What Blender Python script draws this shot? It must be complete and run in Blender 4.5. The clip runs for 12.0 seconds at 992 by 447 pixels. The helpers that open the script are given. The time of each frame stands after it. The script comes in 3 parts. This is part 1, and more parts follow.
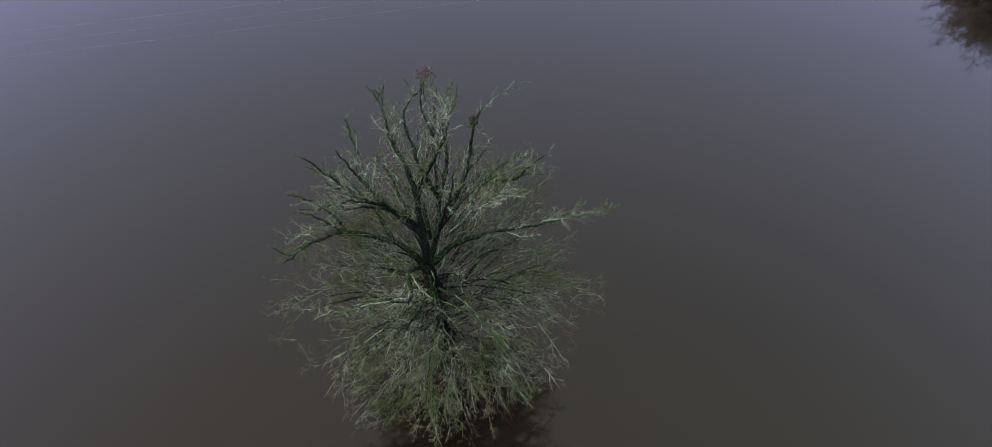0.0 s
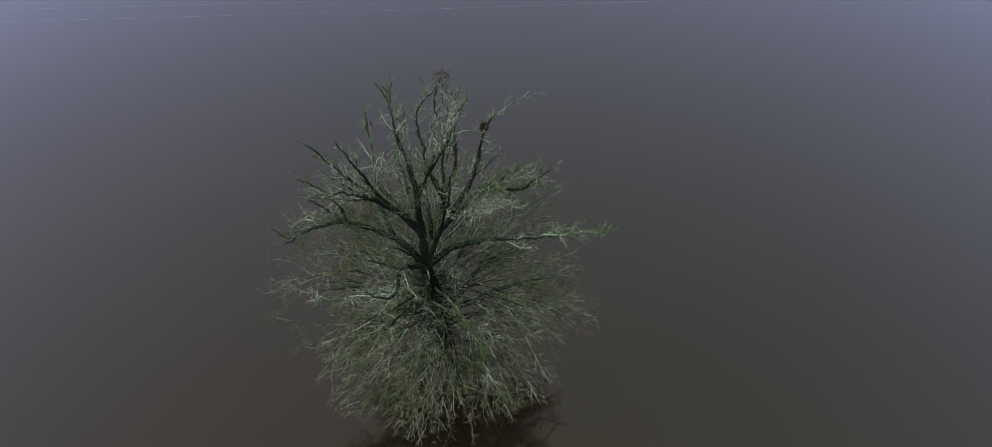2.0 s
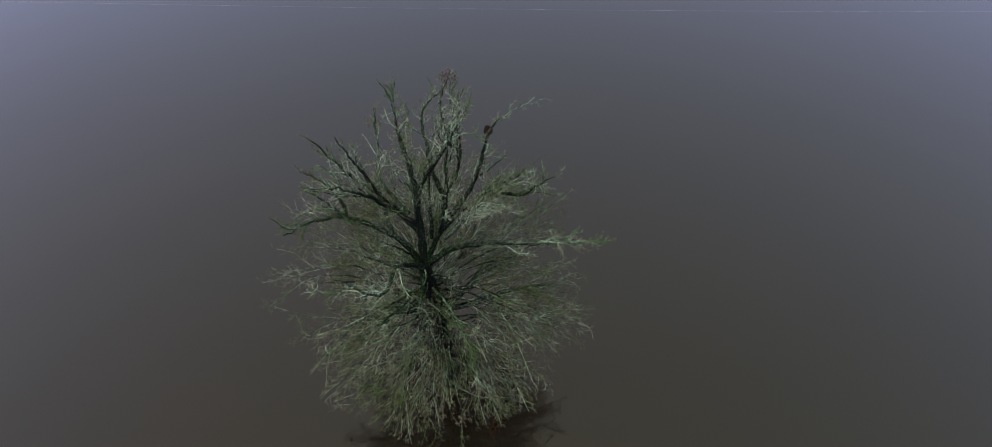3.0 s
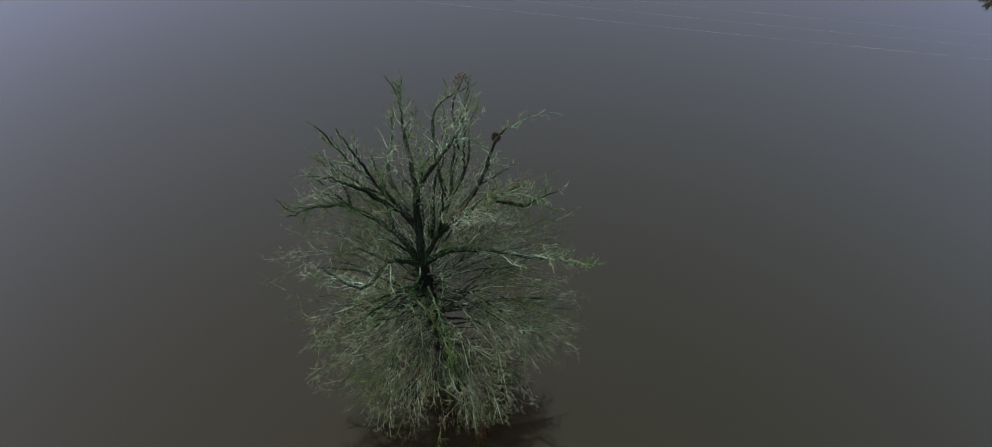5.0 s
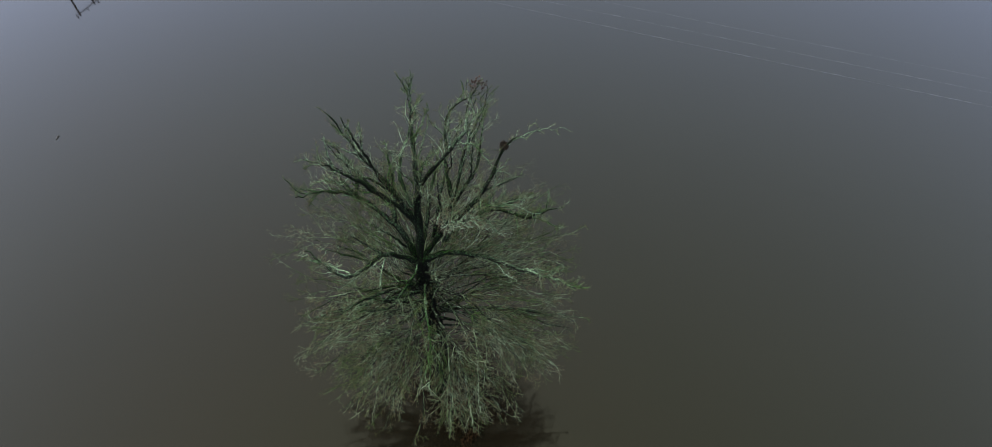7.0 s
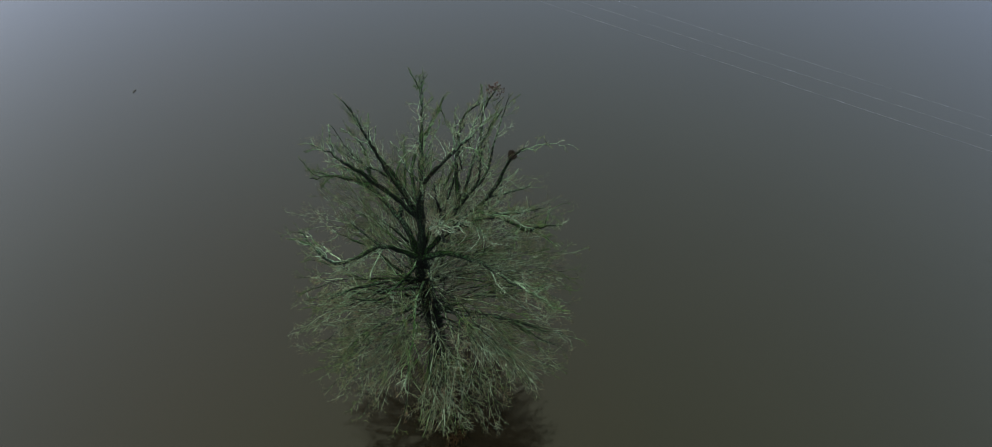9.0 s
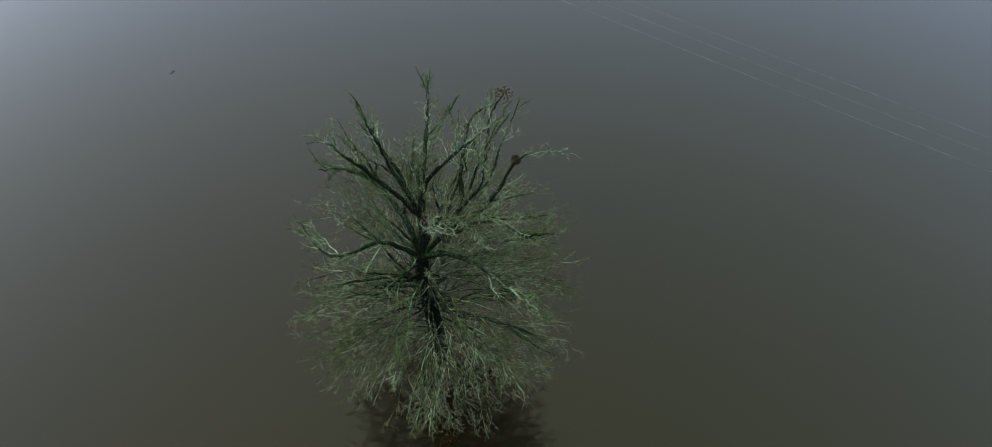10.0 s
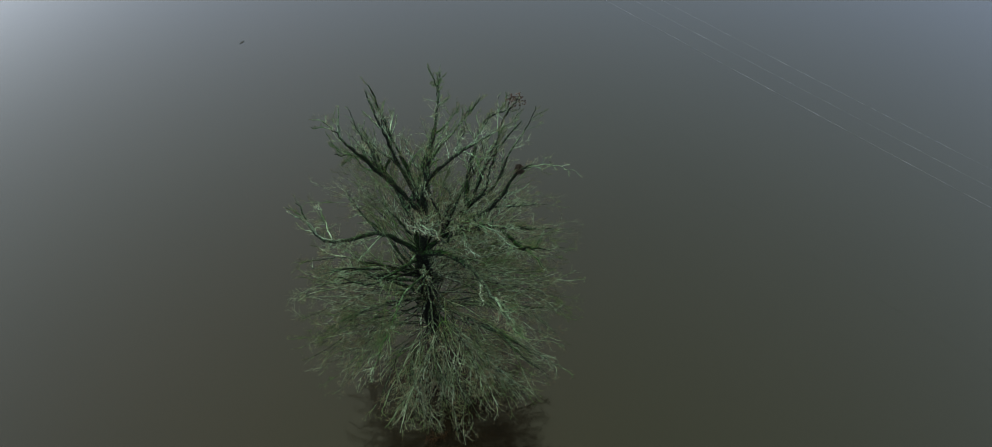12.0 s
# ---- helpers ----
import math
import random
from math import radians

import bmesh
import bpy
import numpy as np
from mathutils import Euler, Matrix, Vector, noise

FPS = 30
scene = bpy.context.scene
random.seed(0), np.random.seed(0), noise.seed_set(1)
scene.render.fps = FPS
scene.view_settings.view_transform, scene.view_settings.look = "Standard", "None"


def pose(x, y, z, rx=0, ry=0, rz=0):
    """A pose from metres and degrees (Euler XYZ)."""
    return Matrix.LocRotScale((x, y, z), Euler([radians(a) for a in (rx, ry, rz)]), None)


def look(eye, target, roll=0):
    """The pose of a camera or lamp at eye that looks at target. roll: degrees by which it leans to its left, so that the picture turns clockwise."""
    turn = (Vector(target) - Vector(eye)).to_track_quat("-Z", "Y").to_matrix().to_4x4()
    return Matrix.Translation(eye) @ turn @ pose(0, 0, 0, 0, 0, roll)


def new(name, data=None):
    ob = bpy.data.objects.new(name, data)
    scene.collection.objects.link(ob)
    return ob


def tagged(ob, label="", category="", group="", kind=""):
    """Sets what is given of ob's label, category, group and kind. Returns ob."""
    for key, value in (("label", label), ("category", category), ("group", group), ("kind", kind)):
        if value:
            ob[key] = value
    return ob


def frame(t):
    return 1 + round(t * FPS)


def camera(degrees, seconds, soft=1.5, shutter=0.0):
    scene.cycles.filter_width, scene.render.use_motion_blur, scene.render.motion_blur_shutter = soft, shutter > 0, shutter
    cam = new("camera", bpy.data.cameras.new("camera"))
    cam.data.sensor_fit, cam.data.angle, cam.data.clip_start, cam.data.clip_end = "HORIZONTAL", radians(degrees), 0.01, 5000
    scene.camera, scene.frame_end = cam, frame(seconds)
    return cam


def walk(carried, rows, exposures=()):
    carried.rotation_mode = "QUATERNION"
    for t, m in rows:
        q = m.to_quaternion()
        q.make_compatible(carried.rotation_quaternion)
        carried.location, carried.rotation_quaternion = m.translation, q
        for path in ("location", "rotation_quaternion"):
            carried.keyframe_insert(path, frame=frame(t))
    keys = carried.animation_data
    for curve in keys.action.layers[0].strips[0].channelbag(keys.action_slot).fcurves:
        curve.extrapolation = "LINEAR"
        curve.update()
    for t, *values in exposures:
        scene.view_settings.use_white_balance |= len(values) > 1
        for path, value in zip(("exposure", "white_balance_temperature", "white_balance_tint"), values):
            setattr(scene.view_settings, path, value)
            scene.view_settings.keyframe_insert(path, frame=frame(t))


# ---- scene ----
# ---- camera: a slow arc round the tree, looking down at it ----
cam = camera(72.0, 12.0, soft=0.5)
ROWS = [
    (0.0, 3.220, -19.072, 39.229, 1.958, -51.032, -0.498),
    (0.5, 3.991, -18.953, 39.265, 4.198, -51.009, -0.488),
    (1.0, 4.759, -18.802, 39.297, 6.408, -50.989, -0.480),
    (1.5, 5.525, -18.617, 39.327, 8.603, -50.972, -0.473),
    (2.0, 6.291, -18.398, 39.353, 10.797, -50.958, -0.466),
    (2.5, 7.057, -18.145, 39.378, 13.004, -50.946, -0.461),
    (3.0, 7.822, -17.857, 39.401, 15.233, -50.936, -0.456),
    (3.5, 8.586, -17.531, 39.421, 17.493, -50.928, -0.452),
    (4.0, 9.346, -17.168, 39.441, 19.791, -50.922, -0.448),
    (4.5, 10.103, -16.765, 39.458, 22.132, -50.918, -0.445),
    (5.0, 10.852, -16.324, 39.474, 24.519, -50.915, -0.442),
    (5.5, 11.592, -15.842, 39.488, 26.954, -50.914, -0.439),
    (6.0, 12.320, -15.321, 39.500, 29.434, -50.916, -0.436),
    (6.5, 13.030, -14.760, 39.510, 31.959, -50.919, -0.434),
    (7.0, 13.721, -14.160, 39.518, 34.524, -50.924, -0.432),
    (7.5, 14.388, -13.522, 39.524, 37.122, -50.932, -0.430),
    (8.0, 15.026, -12.850, 39.527, 39.746, -50.941, -0.428),
    (8.5, 15.632, -12.146, 39.526, 42.385, -50.954, -0.426),
    (9.0, 16.202, -11.413, 39.522, 45.029, -50.969, -0.424),
    (9.5, 16.732, -10.656, 39.514, 47.663, -50.988, -0.422),
    (10.0, 17.218, -9.879, 39.502, 50.272, -51.010, -0.421),
    (10.5, 17.659, -9.089, 39.483, 52.839, -51.037, -0.420),
    (11.0, 18.051, -8.292, 39.459, 55.345, -51.067, -0.419),
    (11.5, 18.393, -7.495, 39.429, 57.768, -51.103, -0.418),
    (12.0, 18.684, -6.706, 39.390, 60.086, -51.144, -0.418),
]
GRADE = [(0.0, 3.45, 6580, 17), (6.5, 3.5, 6900, 0), (12.0, 3.52, 7060, -10)]  # seconds, stops, kelvin, tint
walk(cam, [(t, pose(x, y, z, 90 + pitch, 0, yaw) @ pose(0, 0, 0, 0, 0, roll)) for t, x, y, z, yaw, pitch, roll in ROWS], GRADE)

# ---- light: an overcast winter sky, the sun behind the cloud ----
SUN_TURN, SUN_HEIGHT = 106.0, 13.0  # degrees: to the left of +y, and above the horizon
world = bpy.data.worlds.new("overcast_sky")
scene.world = world
world.use_nodes = True
wn, wl = world.node_tree.nodes, world.node_tree.links
sky = wn.new("ShaderNodeTexSky")
sky.sky_type, sky.sun_disc = "NISHITA", False
sky.sun_elevation, sky.sun_rotation = radians(SUN_HEIGHT), radians(-SUN_TURN)
sky.air_density, sky.dust_density, sky.ozone_density = 0.7, 1.6, 1.0
grey = wn.new("ShaderNodeHueSaturation")
grey.inputs["Saturation"].default_value = 0.45
wl.new(sky.outputs[0], grey.inputs["Color"])
# cloud: cool and thin low down, a duller, warmer grey overhead
where, height, cloud, tinted = wn.new("ShaderNodeTexCoord"), wn.new("ShaderNodeSeparateXYZ"), wn.new("ShaderNodeValToRGB"), wn.new("ShaderNodeMix")
wl.new(where.outputs["Generated"], height.inputs[0])
wl.new(height.outputs["Z"], cloud.inputs["Fac"])
cloud.color_ramp.elements[0].position, cloud.color_ramp.elements[0].color = 0.4, (0.90, 0.95, 1.31, 1)
cloud.color_ramp.elements[1].position, cloud.color_ramp.elements[1].color = 0.95, (0.79, 0.73, 0.49, 1)
middle = cloud.color_ramp.elements.new(0.66)
middle.color = (0.94, 0.95, 0.99, 1)
tinted.data_type, tinted.blend_type, tinted.inputs[0].default_value = "RGBA", "MULTIPLY", 1.0
deck = wn.new("ShaderNodeMix")  # an even cloud deck over the clear sky
deck.data_type, deck.inputs[0].default_value, deck.inputs[7].default_value = "RGBA", 0.76, (1.85, 1.98, 2.3, 1)
wl.new(grey.outputs[0], deck.inputs[6])
wl.new(deck.outputs[2], tinted.inputs[6])
wl.new(cloud.outputs[0], tinted.inputs[7])
wl.new(tinted.outputs[2], wn["Background"].inputs["Color"])
wn["Background"].inputs["Strength"].default_value = 0.12
sun = new("sun", bpy.data.lights.new("sun", "SUN"))
sun.data.energy, sun.data.angle, sun.data.color = 0.42, radians(12), (1.0, 0.97, 0.92)
sun.matrix_world = look((0, 0, 60), (60 * math.sin(radians(SUN_TURN)), -60 * math.cos(radians(SUN_TURN)), 60 - 60 * math.tan(radians(SUN_HEIGHT))))


# ---- materials ----
def material(name, rough=0.8):
    mat = bpy.data.materials.new(name)
    mat.use_nodes = True
    n, l = mat.node_tree.nodes, mat.node_tree.links
    n["Principled BSDF"].inputs["Roughness"].default_value = rough
    return mat, n, l, n["Principled BSDF"]


def noise_node(n, l, scale, detail=4.0, coords="Object", rough=0.6):
    tc, tex = n.new("ShaderNodeTexCoord"), n.new("ShaderNodeTexNoise")
    tex.inputs["Scale"].default_value, tex.inputs["Detail"].default_value, tex.inputs["Roughness"].default_value = scale, detail, rough
    l.new(tc.outputs[coords], tex.inputs["Vector"])
    return tex.outputs["Fac"]


def ramp(n, l, fac, stops):
    r = n.new("ShaderNodeValToRGB")
    while len(r.color_ramp.elements) < len(stops):
        r.color_ramp.elements.new(0.5)
    for el, (at, col) in zip(r.color_ramp.elements, stops):
        el.position, el.color = at, (*col, 1)
    l.new(fac, r.inputs["Fac"])
    return r.outputs["Color"]


def mix(n, l, fac, a, b):
    m = n.new("ShaderNodeMix")
    m.data_type = "RGBA"
    for sock, v in ((m.inputs[0], fac), (m.inputs[6], a), (m.inputs[7], b)):
        if isinstance(v, tuple):
            sock.default_value = (*v, 1)
        elif isinstance(v, float):
            sock.default_value = v
        else:
            l.new(v, sock)
    return m.outputs[2]


def bump(n, l, b, height, strength, distance):
    k = n.new("ShaderNodeBump")
    k.inputs["Strength"].default_value, k.inputs["Distance"].default_value = strength, distance
    l.new(height, k.inputs["Height"])
    l.new(k.outputs[0], b.inputs["Normal"])


def bark_material(name, dark, lichen, moss, cover, patch, vary=0.0):
    """Wet bark under patches of lichen and moss. cover: the share of lichen; patch: patches to the metre; vary: how much one twig differs from the next."""
    mat, n, l, b = material(name, 0.9)
    b.inputs["Specular IOR Level"].default_value = 0.04
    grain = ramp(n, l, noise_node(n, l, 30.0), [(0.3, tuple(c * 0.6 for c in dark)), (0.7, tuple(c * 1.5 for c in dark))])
    up, some = n.new("ShaderNodeSeparateXYZ"), n.new("ShaderNodeMath")  # more lichen on upward faces, which also puts light from above into the colour
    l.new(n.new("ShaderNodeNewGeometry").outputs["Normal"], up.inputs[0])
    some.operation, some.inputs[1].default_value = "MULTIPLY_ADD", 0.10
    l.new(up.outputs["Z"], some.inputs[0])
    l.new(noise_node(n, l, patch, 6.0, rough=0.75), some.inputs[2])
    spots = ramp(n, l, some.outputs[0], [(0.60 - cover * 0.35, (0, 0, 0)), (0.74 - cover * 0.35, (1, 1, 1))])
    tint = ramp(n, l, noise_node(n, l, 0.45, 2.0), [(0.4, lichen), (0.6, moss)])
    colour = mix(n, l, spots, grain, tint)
    if vary:
        one = ramp(n, l, n.new("ShaderNodeNewGeometry").outputs["Random Per Island"], [(0.4, (1 - vary,) * 3), (1.0, (1.15, 1.15, 1.15))])
        both = n.new("ShaderNodeMix")
        both.data_type, both.blend_type, both.inputs[0].default_value = "RGBA", "MULTIPLY", 1.0
        l.new(colour, both.inputs[6])
        l.new(one, both.inputs[7])
        colour = both.outputs[2]
    l.new(colour, b.inputs["Base Color"])
    bump(n, l, b, noise_node(n, l, 14.0), 0.5, 0.03)
    return mat


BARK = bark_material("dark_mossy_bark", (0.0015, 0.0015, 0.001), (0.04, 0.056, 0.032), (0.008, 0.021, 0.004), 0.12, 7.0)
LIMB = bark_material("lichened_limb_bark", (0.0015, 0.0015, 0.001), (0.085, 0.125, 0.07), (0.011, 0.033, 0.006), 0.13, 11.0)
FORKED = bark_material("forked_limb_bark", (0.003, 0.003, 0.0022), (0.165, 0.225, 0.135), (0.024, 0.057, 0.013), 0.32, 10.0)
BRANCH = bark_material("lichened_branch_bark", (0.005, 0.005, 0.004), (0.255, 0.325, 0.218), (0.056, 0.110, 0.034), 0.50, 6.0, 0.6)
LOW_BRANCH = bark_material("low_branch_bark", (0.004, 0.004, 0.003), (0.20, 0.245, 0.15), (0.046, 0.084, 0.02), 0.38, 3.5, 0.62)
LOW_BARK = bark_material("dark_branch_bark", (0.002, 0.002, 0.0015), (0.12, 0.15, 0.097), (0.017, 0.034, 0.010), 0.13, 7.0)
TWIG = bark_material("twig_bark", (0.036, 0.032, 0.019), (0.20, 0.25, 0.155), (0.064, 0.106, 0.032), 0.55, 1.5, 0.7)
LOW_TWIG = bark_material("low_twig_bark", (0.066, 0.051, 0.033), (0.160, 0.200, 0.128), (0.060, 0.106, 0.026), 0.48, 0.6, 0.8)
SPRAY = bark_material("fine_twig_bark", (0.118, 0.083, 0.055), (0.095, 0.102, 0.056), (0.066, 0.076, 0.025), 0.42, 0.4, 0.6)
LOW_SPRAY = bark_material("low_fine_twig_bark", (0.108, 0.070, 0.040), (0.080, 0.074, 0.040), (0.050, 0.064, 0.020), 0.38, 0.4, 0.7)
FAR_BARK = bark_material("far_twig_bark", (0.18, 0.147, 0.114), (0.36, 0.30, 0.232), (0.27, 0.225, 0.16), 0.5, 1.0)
POLE_WOOD = bark_material("dark_wet_trunk", (0.02, 0.018, 0.017), (0.06, 0.06, 0.05), (0.04, 0.04, 0.03), 0.2, 3.0)

WATER, n, l, b = material("flood_water", 0.06)
b.inputs["IOR"].default_value = 1.33
silt = ramp(n, l, noise_node(n, l, 0.03, 5.0), [(0.35, (0.0042, 0.0030, 0.0016)), (0.65, (0.0056, 0.0040, 0.0021))])
# the base colour runs from redder in the south-west to greener in the north-east
place, drift = n.new("ShaderNodeTexCoord"), n.new("ShaderNodeVectorMath")
drift.operation, drift.inputs[1].default_value = "DOT_PRODUCT", (0.010, 0.017, 0)
l.new(place.outputs["Object"], drift.inputs[0])
shifted = n.new("ShaderNodeMath")
shifted.operation = "ADD"
l.new(drift.outputs["Value"], shifted.inputs[0])
l.new(noise_node(n, l, 0.05, 4.0), shifted.inputs[1])
tint = ramp(n, l, shifted.outputs[0], [(0.2, (1.07, 0.955, 1.0)), (0.75, (0.83, 1.02, 1.02))])
both = n.new("ShaderNodeMix")
both.data_type, both.blend_type, both.inputs[0].default_value = "RGBA", "MULTIPLY", 1.0
l.new(silt, both.inputs[6])
l.new(tint, both.inputs[7])
l.new(both.outputs[2], b.inputs["Base Color"])
bump(n, l, b, noise_node(n, l, 1.2, 3.0), 0.09, 0.02)

NEST, n, l, b = material("nest_sticks", 0.9)
b.inputs["Specular IOR Level"].default_value = 0.05
l.new(ramp(n, l, noise_node(n, l, 25.0), [(0.3, (0.005, 0.004, 0.003)), (0.7, (0.022, 0.015, 0.010))]), b.inputs["Base Color"])
WET_LEAF, n, l, b = material("wet_leaf", 0.85)
b.inputs["Specular IOR Level"].default_value = 0.02
l.new(ramp(n, l, noise_node(n, l, 9.0), [(0.3, (0.010, 0.0055, 0.0025)), (0.7, (0.026, 0.014, 0.006))]), b.inputs["Base Color"])
DRY_LEAF, n, l, b = material("dry_leaf", 0.8)
b.inputs["Specular IOR Level"].default_value = 0.1
l.new(ramp(n, l, noise_node(n, l, 9.0), [(0.3, (0.020, 0.012, 0.009)), (0.7, (0.050, 0.028, 0.020))]), b.inputs["Base Color"])
WIRE, n, l, b = material("weathered_wire", 0.35)
l.new(ramp(n, l, noise_node(n, l, 0.25), [(0.35, (0.05, 0.05, 0.055)), (0.65, (0.18, 0.18, 0.18))]), b.inputs["Base Color"])
b.inputs["Metallic"].default_value = 0.3


# ---- builders ----
def part(name, data, mat, parent=None, label=""):
    """Links a mesh, or a bmesh, as one object under a thing."""
    if isinstance(data, bmesh.types.BMesh):
        me = bpy.data.meshes.new(name)
        data.to_mesh(me)
        data.free()
        data = me
    data.materials.append(mat)
    ob = new(name, data)
    ob.parent = parent
    return tagged(ob, label)


def thing(name, label, category, at=(0, 0, 0), group="", kind=""):
    ob = tagged(new(name), label, category, group, kind)
    ob.location = at
    return ob


def tubes(name, lines, radii, sides):
    """One mesh of tapered tubes along many lines of equal count: lines (n, k, 3), radii (n, k)."""
    count, k, _ = lines.shape
    tan = np.gradient(lines, axis=1)
    tan /= np.linalg.norm(tan, axis=2, keepdims=True) + 1e-9
    ref = np.where(np.abs(tan[:, :1, 2:]) > 0.9, (1.0, 0.0, 0.0), (0.0, 0.0, 1.0)) + 0 * tan
    u = np.cross(tan, ref)
    u /= np.linalg.norm(u, axis=2, keepdims=True) + 1e-9
    v = np.cross(tan, u)
    turn = np.arange(sides) * 2 * math.pi / sides
    ring = u[:, :, None] * np.cos(turn)[:, None] + v[:, :, None] * np.sin(turn)[:, None]
    verts = (lines[:, :, None] + ring * radii[:, :, None, None]).reshape(-1, 3)
    base = (np.arange(count) * k * sides)[:, None, None] + (np.arange(k - 1) * sides)[None, :, None]
    i, j = np.arange(sides), (np.arange(sides) + 1) % sides
    faces = np.stack([base + i, base + j, base + j + sides, base + i + sides], -1).reshape(-1, 4)
    cap = (np.arange(count) * k * sides)[:, None] + (k - 1) * sides + np.arange(sides)
    me = bpy.data.meshes.new(name)
    nf, nc = len(faces), len(cap)
    me.vertices.add(len(verts))
    me.vertices.foreach_set("co", verts.astype(np.float32).ravel())
    me.loops.add(nf * 4 + nc * sides)
    me.loops.foreach_set("vertex_index", np.concatenate([faces.ravel(), cap.ravel()]).astype(np.int32))
    me.polygons.add(nf + nc)
    me.polygons.foreach_set("loop_start", np.concatenate([np.arange(nf) * 4, nf * 4 + np.arange(nc) * sides]).astype(np.int32))
    me.update(calc_edges=True)
    me.polygons.foreach_set("use_smooth", np.ones(nf + nc, bool))
    return me


def along(line, s):
    """Places and tangents at shares s (n,) of lines (n, k, 3)."""
    k = line.shape[1]
    f = np.clip(s, 0, 0.999) * (k - 1)
    i = f.astype(int)
    w = (f - i)[:, None]
    r = np.arange(len(s))
    return line[r, i] * (1 - w) + line[r, i + 1] * w, line[r, i + 1] - line[r, i]


def unit(v):
    return v / (np.linalg.norm(v, axis=-1, keepdims=True) + 1e-9)


def grow(rng, start, way, length, k, wander, droop, lift=0.0):
    """Lines from starts along ways that wander, bend down (droop) or up (lift) on their course."""
    n = len(start)
    line = np.zeros((n, k, 3))
    line[:, 0] = start
    way = unit(way)
    step = (length / (k - 1))[:, None]
    for i in range(1, k):
        way = unit(way + rng.normal(0, wander, (n, 3)) + np.array([0, 0, 1.0]) * (lift - droop * i / k)[:, None])
        line[:, i] = line[:, i - 1] + way * step
    return line


def fan_shoots(rng, parents, radii, per, first, last, spread, length, k, wander, droop, lift, thin, fine, taper=0.75, heart=(0, 0, 7), pull=0.0, flat=0.6):
    """Shoots set alternately along each parent line, longer near its foot than at its tip, so that each parent ends in a fan.
    per: how many on a parent, or a list; spread: degrees off the parent's course; fine: the greatest radius; pull: how much they turn
    away from the heart of the crown; flat: 1 keeps a fan in one plane, 0 sets the shoots all round."""
    n = len(parents)
    size = np.linalg.norm(np.diff(parents, axis=1), axis=2).sum(1)
    counts = np.array(per if isinstance(per, list) else [per] * n)
    idx = np.repeat(np.arange(n), counts)
    m = len(idx)
    j = np.arange(m) - np.repeat(np.cumsum(counts) - counts, counts)
    s = first + (last - first) * (j + rng.random(m)) / counts[idx]
    at, tan = along(parents[idx], s)
    tan = unit(tan)
    sheet = rng.normal(0, 1, (n, 3))[idx]
    side = unit(np.cross(tan, sheet)) * np.where(j % 2, 1.0, -1.0)[:, None]
    side = unit(flat * side + (1 - flat) * unit(np.cross(tan, rng.normal(0, 1, (m, 3)))))
    a = np.radians(spread * (0.65 + 0.7 * rng.random(m)))[:, None]
    way = unit(tan * np.cos(a) + side * np.sin(a) + pull * unit(at - np.array(heart)))
    ln = size[idx] * length * (0.65 + 0.7 * rng.random(m)) * (1.1 - taper * s)
    line = grow(rng, at, way, ln, k, wander, droop + 0 * s, lift + 0 * s)
    f = np.clip(s * (radii.shape[1] - 1), 0, radii.shape[1] - 1).astype(int)
    r0 = np.minimum(radii[idx, f] * thin, fine + ln * 0.003)
    return line, r0[:, None] * np.linspace(1, 0.45, k)[None]


def smooth_line(nodes, k, rng, wobble):
    """A line of k places through a few nodes, with a crooked course."""
    p = np.array(nodes, float)
    q = np.vstack([2 * p[0] - p[1], p, 2 * p[-1] - p[-2]])
    out = []
    for s in np.linspace(0, len(p) - 1 - 1e-6, k):
        i, t = int(s), s - int(s)
        a, b_, c, d = q[i:i + 4]
        out.append(0.5 * (2 * b_ + (c - a) * t + (2 * a - 5 * b_ + 4 * c - d) * t ** 2 + (3 * b_ - a - 3 * c + d) * t ** 3))
    out = np.array(out)
    slow = np.array([np.convolve(c, np.ones(5) / 5, "same") for c in rng.normal(0, wobble * 3.2, (3, k))]).T
    out[1:-1] += (rng.normal(0, wobble, (k, 3)) + slow)[1:-1] * np.linspace(0.4, 1, k - 2)[:, None]
    return out


# ---- flood water to the horizon ----
bm = bmesh.new()
bmesh.ops.create_grid(bm, x_segments=8, y_segments=8, size=4000)
tagged(part("water", bm, WATER), "still brown flood water covering the whole field", "water", kind="structure")

# ---- the bare tree ----
rng = np.random.default_rng(7)
tree = thing("bare_tree", "tall bare winter tree with lichened limbs standing in flood water", "tree")
K = 26
trunk = smooth_line([(0.1, -0.05, -0.5), (0, 0, 3), (-0.35, 0.1, 8), (-0.76, 0.21, 12.2)], 44, rng, 0.015)
trunk_r = np.interp(np.linspace(0, 1, 44), [0, 0.08, 0.3, 0.85, 1], [0.80, 0.58, 0.47, 0.40, 0.30])
bole = tubes("trunk", trunk[None], trunk_r[None], 22)
for v in bole.vertices:  # ridges and burrs of old bark
    out = Vector((v.co.x - np.interp(v.co.z, trunk[:, 2], trunk[:, 0]), v.co.y - np.interp(v.co.z, trunk[:, 2], trunk[:, 1]), 0))
    turned = math.atan2(out.y, out.x)
    v.co += out * (0.13 * math.sin(turned * 5 + v.co.z * 0.35) * 0.5 + 0.30 * noise.noise(Vector((out.x * 2.2, out.y * 2.2, v.co.z * 0.8))))
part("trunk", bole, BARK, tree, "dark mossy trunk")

LEADERS = []


